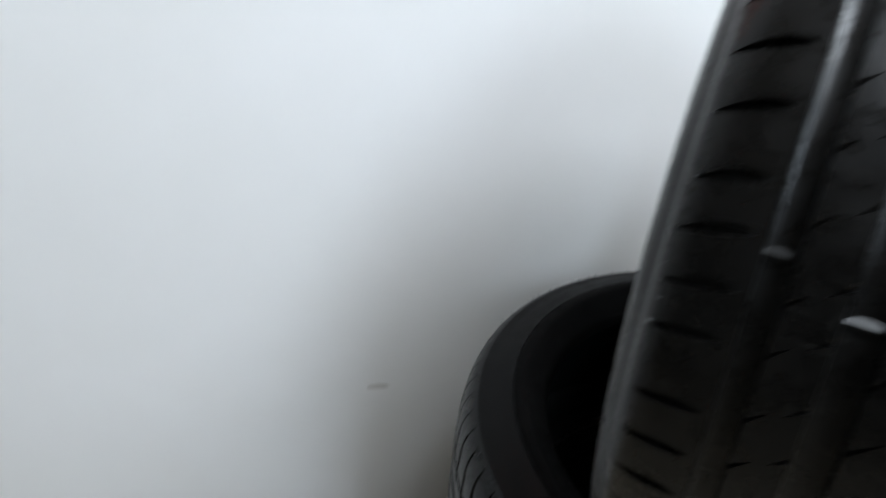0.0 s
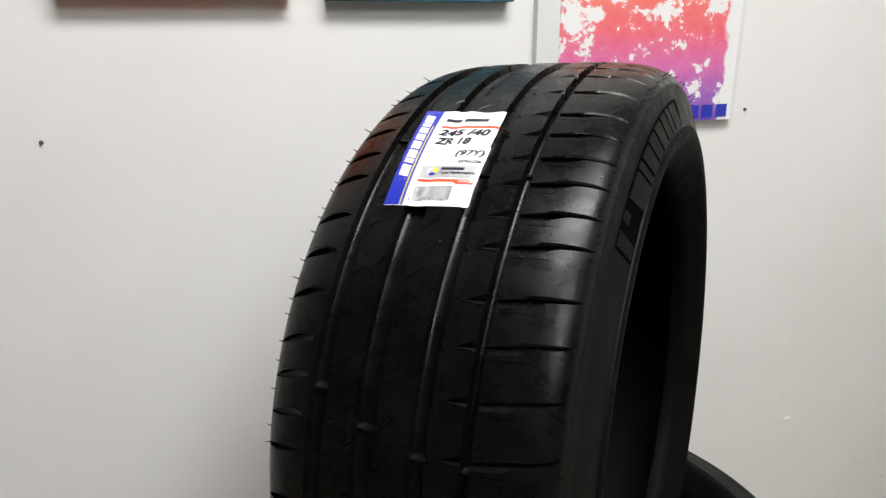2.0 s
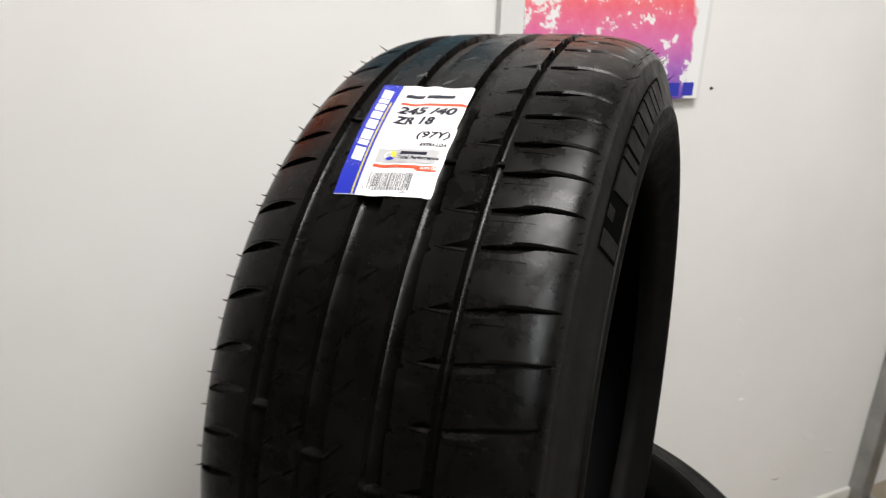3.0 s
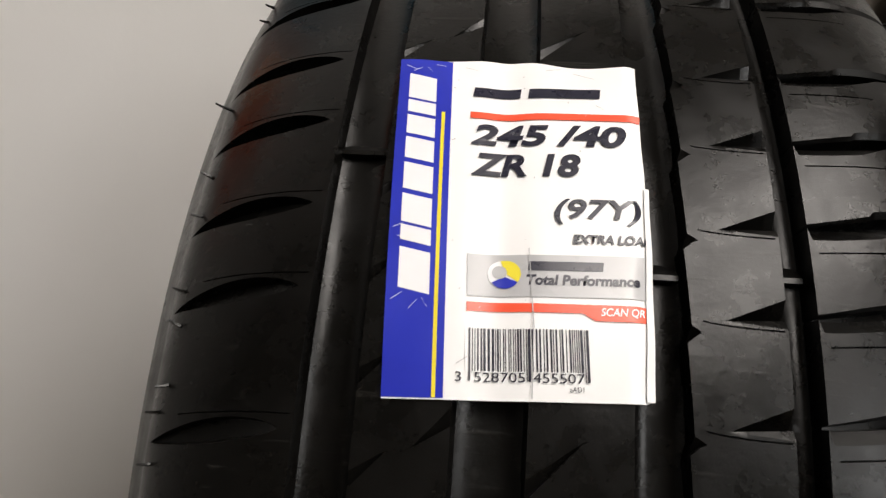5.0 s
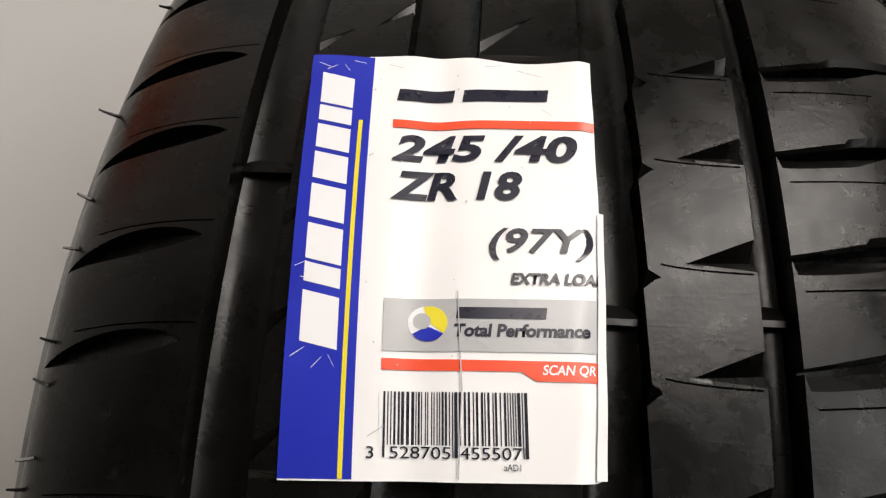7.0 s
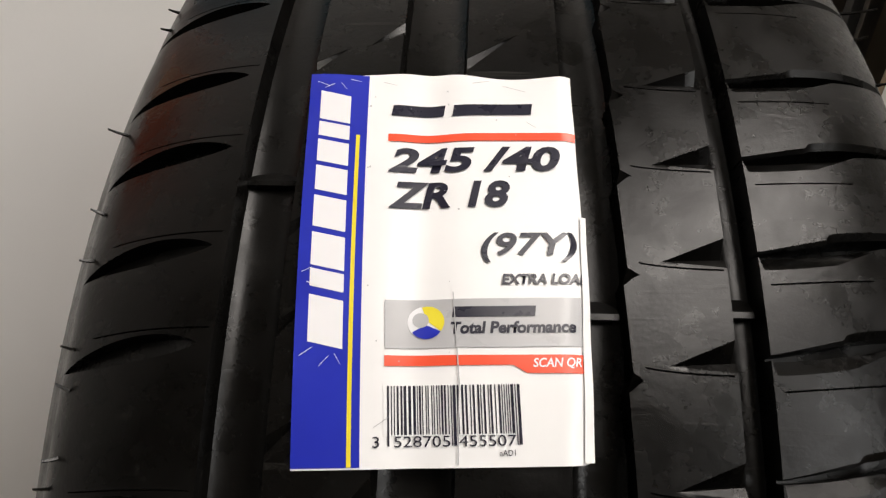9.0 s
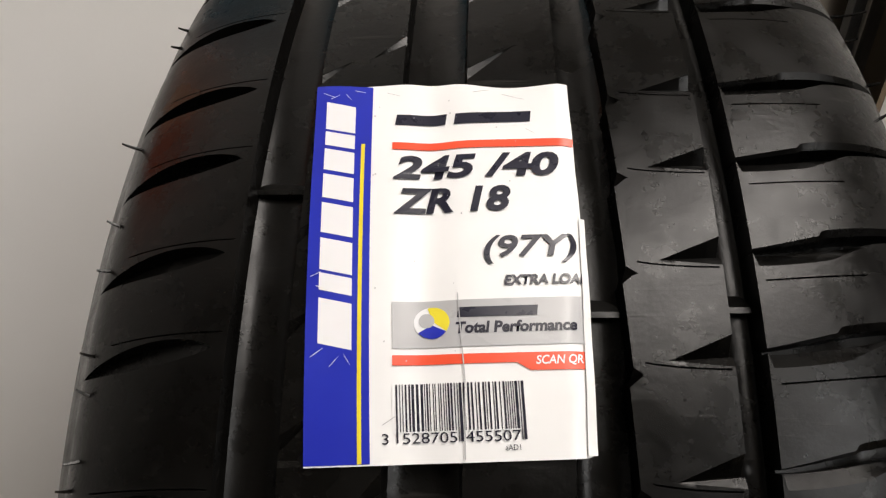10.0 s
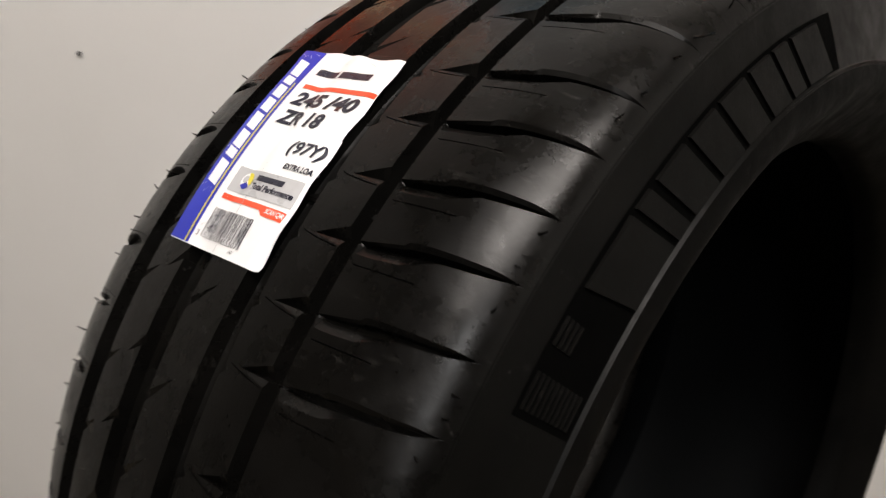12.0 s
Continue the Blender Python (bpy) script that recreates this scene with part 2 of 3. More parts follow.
def rib(name, x0, x1, features, cols, wall0=True, wall1=True, land=4, PITCH=PITCH, saw=0.0):
    """A rib of the tread with groove walls; features give, pitch by pitch, lines of (angle, depth) along x."""
    xs = np.linspace(x0, x1, cols)
    lines, depths = [], []
    feats = [f(xs) for f in features]                      # each: list of (offset in degrees, depth), rising
    flat = [ln for f in feats for ln in f]
    n = len(PITCH)
    for k in range(n):
        base = PITCH[k]
        nxt = PITCH[(k + 1) % n] + (2 * math.pi if k == n - 1 else 0)
        for off, dep in flat:
            lines.append(base + np.radians(off)), depths.append(dep)
        a, b = base + np.radians(flat[-1][0]), nxt + np.radians(flat[0][0])
        for j in range(1, land + 1):
            f = j / (land + 1)
            lines.append(a * (1 - f) + b * f), depths.append(np.zeros_like(xs))
    L, D = np.array(lines), np.array(depths)
    turn = np.repeat(np.append(PITCH, PITCH[0] + 2 * math.pi), len(flat) + land)[:len(L) + 1]
    width = np.repeat(np.diff(np.append(PITCH, PITCH[0] + 2 * math.pi)), len(flat) + land)[:, None]
    phase = np.mod((L - turn[:len(L), None]) / width + 0.18, 1.0)     # from one notch up to the next
    X = xs + saw * (1 - phase) * np.clip(1 - (xs - x0) / 0.006, 0, 1)
    Rr = crown(X) - D
    if wall0:
        X = np.concatenate([X[:, :1] - 0.0012, X], 1)
        Rr = np.concatenate([np.minimum(crown(X[:, :1]) - DEEP - 0.0004, Rr[:, :1]), Rr], 1)
        L = np.concatenate([L[:, :1], L], 1)
    if wall1:
        X = np.concatenate([X, X[:, -1:] + 0.0012], 1)
        Rr = np.concatenate([Rr, np.minimum(crown(X[:, -1:]) - DEEP - 0.0004, Rr[:, -1:])], 1)
        L = np.concatenate([L, L[:, -1:]], 1)
    P = np.stack([X, -Rr * np.cos(L), Rr * np.sin(L)], -1)
    return mesh_from(name, P.reshape(-1, 3), grid_faces(L.shape[0], L.shape[1], True, True), RUBBER, True, 28)


def step(v, a, b):
    return np.clip((v - a) / (b - a), 0, 1)


def left_slot(xs):
    s = np.clip((-0.0700 - xs) / 0.0372, 0, 1)
    mid = -0.1 - 1.2 * s ** 1.7
    w = 0.54 * np.sin(math.pi * s ** 0.85) ** 0.8 * ((s > 0) & (s < 1)) + 0.012
    d = 0.0052 * np.sin(math.pi * s) ** 0.5
    return [(mid - w, 0 * xs), (mid - 0.8 * w, d), (mid + 0.75 * w, d), (mid + w, 0 * xs)]


def left_line(xs):
    s = np.clip((-0.067 - xs) / 0.034, 0, 1)
    mid = 0.55 - 0.5 * s ** 2
    d = 0.0006 * ((s > 0.02) & (s < 0.9))
    return [(mid - 0.035, 0 * xs), (mid, d), (mid + 0.035, 0 * xs)]


def right_slot(xs):
    s = np.clip((xs - 0.0595) / 0.0515, 0, 1)
    mid = 0.25 + 0.75 * s + 0.95 * s ** 5 + 0.42 * np.sin(math.pi * s ** 1.3)
    wide = step(xs, 0.0765, 0.0775)
    low = 0.08 + 0.24 * np.sin(math.pi * np.minimum(s, 1) ** 0.8)
    up = 0.10 + 0.16 * step(xs, 0.0595, 0.075) + 0.24 * wide * (1 - step(xs, 0.083, 0.112)) ** 0.8
    close = 1 - step(xs, 0.103, 0.1112) ** 2
    low, up = low * close + 0.01, up * close + 0.01
    d = (0.0035 + 0.0030 * step(xs, 0.060, 0.080)) * (1 - step(xs, 0.094, 0.1112) ** 2)
    cham = 0.55 * (1 - step(xs, 0.078, 0.090)) * step(s, 0, 0.02) + 0.02
    return [(mid - low - cham, 0 * xs), (mid - low, 0.0020 * step(cham, 0.03, 0.3)), (mid - low * 0.9, d), (mid + up * 0.28, d), (mid + up * 0.38, np.minimum(d, 0.0011)), (mid + up, 0 * xs)]


def right_line(xs):
    s = np.clip((xs - 0.0615) / 0.026, 0, 1)
    mid = -1.05 + 0.45 * s
    d = 0.0010 * ((s > 0.03) & (s < 0.97))
    return [(mid - 0.04, 0 * xs), (mid, d), (mid + 0.04, 0 * xs)]


def notch(tip, edge, low, high, lift, depth, cham=0.0):
    """A wedge cut from a groove's edge to a tip; low and high are its sides at the edge, lift where the tip lies."""
    def lines(xs):
        s = np.clip((xs - tip) / (edge - tip), 0, 1)
        a = lift + (low - lift) * s
        b = lift + (high - lift) * s
        on = s > 0
        below = [(a - 0.012 - cham * s, 0 * xs), (a - 0.006, 0.0013 * s)] if cham else [(a - 0.012, 0 * xs)]
        return below + [(a, depth * on * np.sqrt(s)), (b, 0.0002 * on), (b + 0.012, 0 * xs)]
    return lines


def fine_line(x0, x1, off, rise):
    def lines(xs):
        s = np.clip((xs - x0) / (x1 - x0), 0, 1)
        mid = off + rise * (1 - s) ** 2.5
        d = 0.0010 * ((s > 0.02) & (s < 0.98))
        return [(mid - 0.04, 0 * xs), (mid, d), (mid + 0.04, 0 * xs)]
    return lines


def lathe(name, prof, mat, seg=288, angle=35):
    prof = np.array(prof)
    ph = np.linspace(0, 2 * math.pi, seg, endpoint=False)
    P = on_tyre(prof[None, :, 0], ph[:, None], prof[None, :, 1])
    P[..., 0] = prof[None, :, 0]
    return mesh_from(name, P.reshape(-1, 3), grid_faces(seg, len(prof), True, True), mat, True, angle)


tyre = thing("tyre", "new black low-profile car tyre standing upright on a flat tyre", "tyre", pose(0, 0, ZC, 0, LEAN, YAW), "tyres")
ribs = [
    ("left shoulder", -0.1095, -0.066, [left_slot, left_line], 36, False, True),
    ("inner left", -0.051, -0.0275, [notch(-0.0425, -0.051, 0.6, 1.3, 2.2, 0.0022), notch(-0.0365, -0.0275, 4.3 - 0.9, 4.3 - 0.1, 4.3 - 1.9, 0.0022)], 22, True, True),
    ("centre", -0.0093, 0.0155, [notch(0.0042, -0.0093, 0.7, 1.5, 3.2, 0.0022)], 20, True, True),
    ("inner right", 0.028, 0.052, [notch(0.0312, 0.028, -1.25, -0.5, -0.8, 0.003), fine_line(0.0315, 0.0515, -0.5, 0.22), notch(0.0375, 0.052, 0.02, 0.9, -0.2, 0.0042, 0.4)], 30, True, True),
    ("right shoulder", 0.0595, 0.1130, [right_line, right_slot], 52, True, False),
]
for nm, a, b, feats, cols, w0, w1 in ribs:
    part_mesh("tread_rib", rib("tread_rib", a, b, feats, cols, w0, w1, PITCH=PITCH_L if w0 is False else PITCH, saw=0.0013 if nm == "inner right" else 0.0), tyre)
for a, b in ((-0.066, -0.051), (-0.0275, -0.0093), (0.0155, 0.028), (0.052, 0.0595)):
    xs = np.linspace(a - 0.0002, b + 0.0002, 9)
    c = (a + b) / 2
    dip = DEEP * (1 - 0.30 * np.abs((xs - c) / (b - a) * 2) ** 3)
    part_mesh("tread_groove", lathe("tread_groove", list(zip(xs, crown(xs) - dip)), RUBBER), tyre)

# side walls, from the shoulder over a sunken band and the rim guard to the bead, then the liner
BEAD = [(0.1236, 0.2703), (0.1243, 0.2699), (0.1239, 0.2694), (0.1247, 0.2690), (0.1243, 0.2685), (0.1254, 0.2655), (0.1259, 0.2615), (0.1256, 0.2580), (0.1240, 0.2545), (0.1190, 0.2480), (0.1135, 0.2410),
        (0.1090, 0.2350), (0.1050, 0.2312), (0.1000, 0.2290), (0.0930, 0.2275), (0.0890, 0.2280), (0.0885, 0.2300)]
SIDE = [(0.1126, 0.3040), (0.1137, 0.2995), (0.1147, 0.2960), (0.1158, 0.2930), (0.1172, 0.2893), (0.1194, 0.2830), (0.1214, 0.2765), (0.1228, 0.2720)] + BEAD
SIDE_IN = [(0.1134, 0.3040), (0.1166, 0.3005), (0.1196, 0.2970), (0.1218, 0.2920), (0.1236, 0.2850), (0.1250, 0.2750)] + [(u, r) for u, r in BEAD if r < 0.268]


def side_profile(inner_x, low):
    """The side wall's section outside the tread, from the shoulder rib's edge to the bead."""
    return [(u, float(crown(XC + u))) for u in np.linspace(inner_x, 0.1119, 5)] + low


INNER = [(0.0885, 0.2300), (0.0930, 0.2400), (0.1010, 0.2560), (0.1060, 0.2720), (0.1050, 0.2900), (0.0960, 0.3040), (0.0750, 0.3125), (0.0400, 0.3155), (0.0, 0.3165)]
part_mesh("sidewall", lathe("sidewall", [(XC + x, r) for x, r in side_profile(0.1117, SIDE) if r > 0.2680], SIDE_RUBBER, 288, 22), tyre)
part_mesh("bead", lathe("bead", [(XC + x, r) for x, r in BEAD[4:]], BEAD_RUBBER, 288, 22), tyre)
part_mesh("sidewall", lathe("sidewall", [(XC - x, r) for x, r in side_profile(0.1104, SIDE_IN)][::-1], RUBBER, 288, 22), tyre)
part_mesh("inner_liner", lathe("inner_liner", [(XC + x, r) for x, r in INNER] + [(XC - x, r) for x, r in INNER[::-1][1:]], LINER, 192), tyre)


def wear_bar(x0, x1, p, r0, r1):
    """A low bar across a groove floor between two radii, square below and ramped above."""
    bm = bmesh.new()
    ends = []
    for x in (x0, x1):
        ends.append([bm.verts.new((x, -r * math.cos(radians(q)), r * math.sin(radians(q)))) for q, r in ((p - 0.16, r0), (p - 0.16, r1), (p + 0.10, r1), (p + 0.80, r0))])
    bm.faces.new(ends[0])
    bm.faces.new(ends[1][::-1])
    for i in range(4):
        bm.faces.new((ends[0][i], ends[0][(i + 1) % 4], ends[1][(i + 1) % 4], ends[1][i]))
    bmesh.ops.recalc_face_normals(bm, faces=bm.faces)
    return bm


# tread wear bars across the groove floors
for a, b, angles in ((-0.066, -0.051, (59.5, 22.8)), (-0.0275, -0.0093, (55.5, 19.2)), (0.0155, 0.028, (53.4, 17.2)), (0.052, 0.0595, (53.65, 17.1))):
    c = (a + b) / 2
    r = float(crown(c))
    for p in angles + tuple(p + 60 * k for k in (2, 3, 4) for p in angles[:1]):
        part("wear_bar", wear_bar(a - 0.001, b + 0.001, p, r - DEEP - 0.0002, r - DEEP + 0.0028), RUBBER, tyre)

# thin rubber spews left by the mould along the shoulders
def spew_mesh(length):
    bm = bmesh.new()
    rings = []
    for j in range(5):
        f = j / 4
        ring = [bm.verts.new((math.cos(q) * 0.00055 * (1 - 0.45 * f) + 0.12 * length * f * f, math.sin(q) * 0.00055 * (1 - 0.45 * f), length * f)) for q in (0, 1.26, 2.51, 3.77, 5.03)]
        rings.append(ring)
    for a, b in zip(rings, rings[1:]):
        for i in range(5):
            bm.faces.new((a[i], a[(i + 1) % 5], b[(i + 1) % 5], b[i]))
    bm.faces.new(rings[-1])
    me = bpy.data.meshes.new("spew")
    bm.to_mesh(me)
    bm.free()
    me.materials.append(RUBBER)
    return me


spews = [spew_mesh(h) for h in (0.0035, 0.0055, 0.010)]
rng = random.Random(7)
for side, xw in ((-1, 0.1045), (1, 0.1085)):
    for k, p in enumerate(PITCH[:44]):
        for extra in (0.3, 2.6):
            if rng.random() < 0.2:
                continue
            ph = p + radians(extra + rng.uniform(-0.4, 0.4))
            x = side * (xw + rng.uniform(-0.0015, 0.0015))
            r = float(crown(x))
            out = Vector((side * 0.9, -math.cos(ph) * 0.45, math.sin(ph) * 0.45))
            ob = part_mesh("rubber_spew", spews[0 if rng.random() < 0.72 else (1 if rng.random() < 0.7 else 2)], tyre)
            ob.matrix_basis = Matrix.Translation((x, -r * math.cos(ph), r * math.sin(ph))) @ (out + Vector((rng.uniform(-.3, .3), rng.uniform(-.3, .3), rng.uniform(-.3, .3)))).to_track_quat("Z", "X").to_matrix().to_4x4()

# raised blocks in the sunken band of the side wall, and a panel of fine ridges
def side_x(r):
    """How far out the side wall lies at a radius."""
    return float(np.interp(r, [q for u, q in SIDE[2:15]][::-1], [u for u, q in SIDE[2:15]][::-1]))


def matt_band(r0, r1, p0, p1):
    """A band of the side wall with a matt, velvety finish between two angles."""
    rs, ps = np.linspace(r0, r1, 10), np.radians(np.linspace(p0, p1, 60))
    verts = [(XC + side_x(r) + 0.0003, -r * math.cos(p), r * math.sin(p)) for p in ps for r in rs]
    part_mesh("matt_band", mesh_from("matt_band", verts, grid_faces(60, 10), VELVET), tyre, "matt black band behind raised lettering")


matt_band(0.2708, 0.2932, 47.3, 91.5)


def side_block(name, quad, high=0.0016):
    """A raised patch on the outer side wall; corners (radius, angle), all round."""
    bm = bmesh.new()
    def at(r, p, up):
        return bm.verts.new((XC + side_x(r) + up, -r * math.cos(radians(p)), r * math.sin(radians(p))))
    lo = [at(r, p, -0.002) for r, p in quad]
    hi = [at(r, p, high) for r, p in quad]
    n = len(quad)
    bm.faces.new(hi)
    for i in range(n):
        bm.faces.new((lo[i], lo[(i + 1) % n], hi[(i + 1) % n], hi[i]))
    bmesh.ops.recalc_face_normals(bm, faces=bm.faces)
    return part(name, bm, SIDE_RUBBER, tyre)


for p0, p1 in ((56.8, 62.3), (62.9, 64.6), (65.4, 68.9), (69.6, 72.9), (73.6, 77.1), (77.9, 81.0), (81.6, 83.8), (84.6, 89.2)):
    side_block("raised_block", [(0.2720, p0 + 0.2), (0.2720, p1 + 0.2), (0.2918, p1 - 1.0), (0.2918, p0 - 1.0)])
for k in range(10):
    r = 0.2732 + 0.0020 * k
    for p0, p1 in ((47.8, 50.2), (51.9, 53.8)) if k > 5 else ((47.8, 50.2),):
        side_block("raised_ridge", [(r, p0), (r, (p0 + p1) / 2), (r, p1), (r + 0.0007, p1), (r + 0.0007, (p0 + p1) / 2), (r + 0.0007, p0)], 0.0011)

# ---- the tyres lying flat, in whose hole the first one stands ----
FLAT = 0.2518
for k, (x, y, turn) in enumerate(((0.028, 0.033, 20), (0.034, 0.026, 75), (0.024, 0.036, 140))):
    flat = copy_thing(tyre, pose(x, y, FLAT * (2.5 - k) - XC, 0, -90, 0) @ pose(0, 0, 0, turn, 0, 0))
    tagged(flat, "black car tyre lying flat below an upright tyre" if k == 0 else "black car tyre lying flat in a stack on the floor", "tyre", "tyres")

# ---- the paper label ----
label = thing("paper_label", "white and blue printed paper label stuck across the tyre tread", "label", pose(0, 0, ZC, 0, LEAN, YAW))
LX, LP = -0.0510, radians(64.85)
LT = 0.0615          # the slant of its long edges
LW, LH = 0.0705, 0.1067


def on_label(a, b, lift=0.0):
    """Metres across and down the label, to the tyre's own space."""
    x = LX + 0.980 * a + 0.958 * b * LT
    p = LP + (a * (0.004 + 0.045 * b / LH) - 0.958 * b) / 0.3275
    r = float(crown(x)) + 0.0009
    r -= 0.0011 * math.exp(-((x + 0.0185) / 0.006) ** 2) * (1 + 0.6 * math.exp(-(b / 0.012) ** 2))
    r += 0.0006 * math.exp(-(b / 0.010) ** 2) * (1 + math.sin(a * 190 + 1.0))
    t = max(0.0, x - 0.0150)
    r -= 0.55 * t * t / (t + 0.0022) + 0.0004 * math.sin(b * 260) * min(1, t / 0.003)
    r += lift
    return (x, -r * math.cos(p), r * math.sin(p))


def label_patch(name, quad, mat, lift, nx=2, ny=2, tag=""):
    """A printed four-cornered patch: corners (across, down) in millimetres, clockwise from the top left."""
    q = [(u / 1000, w / 1000) for u, w in quad]
    verts = []
    for j in range(ny):
        for i in range(nx):
            s, t = i / (nx - 1), j / (ny - 1)
            a = (q[0][0] * (1 - s) + q[1][0] * s) * (1 - t) + (q[3][0] * (1 - s) + q[2][0] * s) * t
            b = (q[0][1] * (1 - s) + q[1][1] * s) * (1 - t) + (q[3][1] * (1 - s) + q[2][1] * s) * t
            verts.append(on_label(a, b, lift))
    return part_mesh(name, mesh_from(name, verts, grid_faces(ny, nx, False, True), mat), label, tag)


def label_text(text, a, b, height, width, mat, shear=0.22, bold=0.0):
    """Words on the label, their lower left corner at (a, b) millimetres, fitted to a height and width."""
    cu = bpy.data.curves.new("printed_text", "FONT")
    cu.body, cu.shear, cu.offset, cu.resolution_u = text, shear, bold, 4
    tmp = bpy.data.objects.new("printed_text", cu)
    scene.collection.objects.link(tmp)
    bpy.context.view_layer.update()
    me = bpy.data.meshes.new_from_object(tmp.evaluated_get(bpy.context.evaluated_depsgraph_get()))
    bpy.data.objects.remove(tmp)
    co = np.array([v.co for v in me.vertices])
    lo, hi = co.min(0), co.max(0)
    base = 0.0 if not any(ch in text for ch in "()") else lo[1]
    for v in me.vertices:
        u = (v.co.x - lo[0]) / (hi[0] - lo[0]) * width
        w = (v.co.y - base) / (hi[1] - base) * height
        v.co = on_label((a + u) / 1000, (b - w) / 1000, 0.00045)
    me.materials.clear()
    me.materials.append(mat)
    ob = part_mesh("printed_text", me, label)
    return ob


# the sheet itself, with rounded lower right corner and a slightly torn top edge
NX, NY = 48, 64
sheet = []
for j in range(NY):
    for i in range(NX):
        s, t = i / (NX - 1), (0.97 * j / 53 if j < 54 else 0.97 + 0.03 * (1 - (1 - (j - 53) / 10) ** 2))
        a, b = LW * s * (1 - 0.055 * t * s), LH * t
        b += (1 - t) * 0.0012 * math.sin(s * 7 + 2) * (s > 0.2)
        inset = max(0.0, b - (LH - 0.0026))
        a = min(a, LW * 0.945 - 0.0026 + math.sqrt(max(0.0026 ** 2 - inset ** 2, 0))) if inset else a
        sheet.append(on_label(a, b))
part_mesh("sheet", mesh_from("sheet", sheet, grid_faces(NY, NX, False, True), PAPER), label)
label_patch("blue_band", [(0, 0), (16.0, 0), (15.3, 106.3), (0, 106.3)], BLUE, 0.00015, 6, 40, "deep blue printed band")
label_patch("yellow_line", [(13.1, 21), (14.1, 21), (13.4, 106.2), (12.4, 106.2)], YELLOW, 0.0003, 2, 40)
label_patch("red_stripe", [(21.5, 20.6), (69.8, 20.4), (69.5, 23.0), (21.5, 23.0)], RED, 0.0003, 24, 3)
label_patch("red_stripe", [(20.9, 81.2), (66.0, 81.6), (65.8, 83.9), (20.9, 83.7)], RED, 0.0003, 24, 3)
label_patch("red_tab", [(50.0, 83.8), (65.8, 83.8), (65.6, 86.0), (53.0, 85.8)], RED, 0.00032, 8, 2)
label_patch("grey_panel", [(21.0, 67.8), (66.5, 67.7), (66.3, 79.6), (21.0, 79.6)], GREY, 0.0003, 24, 6, "silver grey printed panel")
# the maker's name as plain blocks, slanted, running up the blue band
for k, w in enumerate((12.5, 5.0, 9.5, 9.5, 8.0, 7.5, 5.0, 10.0)):
    y = 79.0 - sum((12.5, 5.0, 9.5, 9.5, 8.0, 7.5, 5.0, 10.0)[:k]) * 1.095
    label_patch("name_block", [(3.1, y - w * 0.93 - 1.3), (11.3, y - w * 0.93 + 0.7), (11.3, y + 0.7), (3.1, y - 1.3)], WHITE_INK, 0.0003, 3, 4)
# product name as plain bars
for a, w in ((22.2, 13.8), (38.3, 20.6)):
    label_patch("name_bar", [(a + 0.6, 10.7), (a + w + 0.6, 10.5), (a + w, 14.2), (a, 14.4)], INK, 0.0003, 8, 2)
label_patch("name_bar", [(37.0, 69.7), (56.0, 69.7), (55.6, 72.3), (36.6, 72.3)], INK, 0.00045, 8, 2)
label_text("245 /40", 21.6, 32.4, 7.3, 43.6, INK, 0.22, 0.035)
label_text("ZR 18", 21.6, 43.0, 7.4, 30.3, INK, 0.22, 0.035)
label_text("(97Y)", 44.0, 58.6, 8.0, 23.0, INK, 0.22, 0.02)
label_text("EXTRA LOAD", 48.4, 64.2, 2.6, 21.0, INK, 0.22, 0.035)
label_text("Total Performance", 36.2, 76.2, 2.8, 28.6, INK, 0.16, 0.04)
label_text("SCAN QR", 54.4, 84.4, 2.1, 11.0, WHITE_INK, 0.22, 0.02)
label_text("3", 18.2, 102.0, 2.4, 1.5, INK, 0.0)
label_text("528705", 22.9, 102.0, 2.4, 12.4, INK, 0.0)
label_text("455507", 37.3, 102.0, 2.4, 12.4, INK, 0.0)
label_text("aAD1", 46.0, 104.2, 1.3, 3.4, INK, 0.0)
label_patch("folded_edge", [(68.4, 46), (69.8, 46), (66.6, 106.2), (64.3, 106.2)], PAPER, 0.00062, 4, 24, "creased white folded edge")
for pts in (((36.9, 66), (37.6, 88)), ((37.6, 88), (36.7, 106))):
    label_patch("crease", [(pts[0][0], pts[0][1]), (pts[0][0] + 0.22, pts[0][1]), (pts[1][0] + 0.3, pts[1][1]), (pts[1][0], pts[1][1])], GREY, 0.0006, 2, 8)
specks = random.Random(4)
for k in range(26):
    a, b, w = specks.uniform(16, 64), specks.uniform(1, 105), specks.uniform(0.12, 0.35)
    if k % 2:
        a = specks.choice((specks.uniform(15.5, 18), specks.uniform(34, 40)))
    label_patch("dirt_speck", [(a, b), (a + w, b - 0.1), (a + w * 0.9, b + w * 1.6), (a - 0.1, b + w)], GREY, 0.0005)
# scratches in the blue ink and small folds near the upper edge
for a, b, da, db in ((2.0, 3.0, 3.4, 1.6), (4.2, 5.2, 2.6, -1.4), (8.5, 3.4, 1.6, 2.2), (11.0, 2.0, 3.0, 0.6), (1.0, 60.5, 2.6, -1.2), (2.4, 63.0, 3.2, 1.0), (1.4, 81.0, 3.0, -2.0), (6.0, 83.5, 2.2, -2.4), (9.5, 80.6, 1.4, 2.6),
                     (52.0, 4.0, 6.0, 2.4), (57.5, 17.0, 2.2, 1.8), (44.0, 3.4, 4.5, -1.0), (20.0, 2.6, 3.6, 1.2), (18.4, 97.5, 3.4, -2.2)):
    label_patch("scratch", [(a, b), (a + da, b + db), (a + da, b + db + 0.14), (a, b + 0.2)], WHITE_INK if a < 15 else GREY, 0.00062, 5, 2)
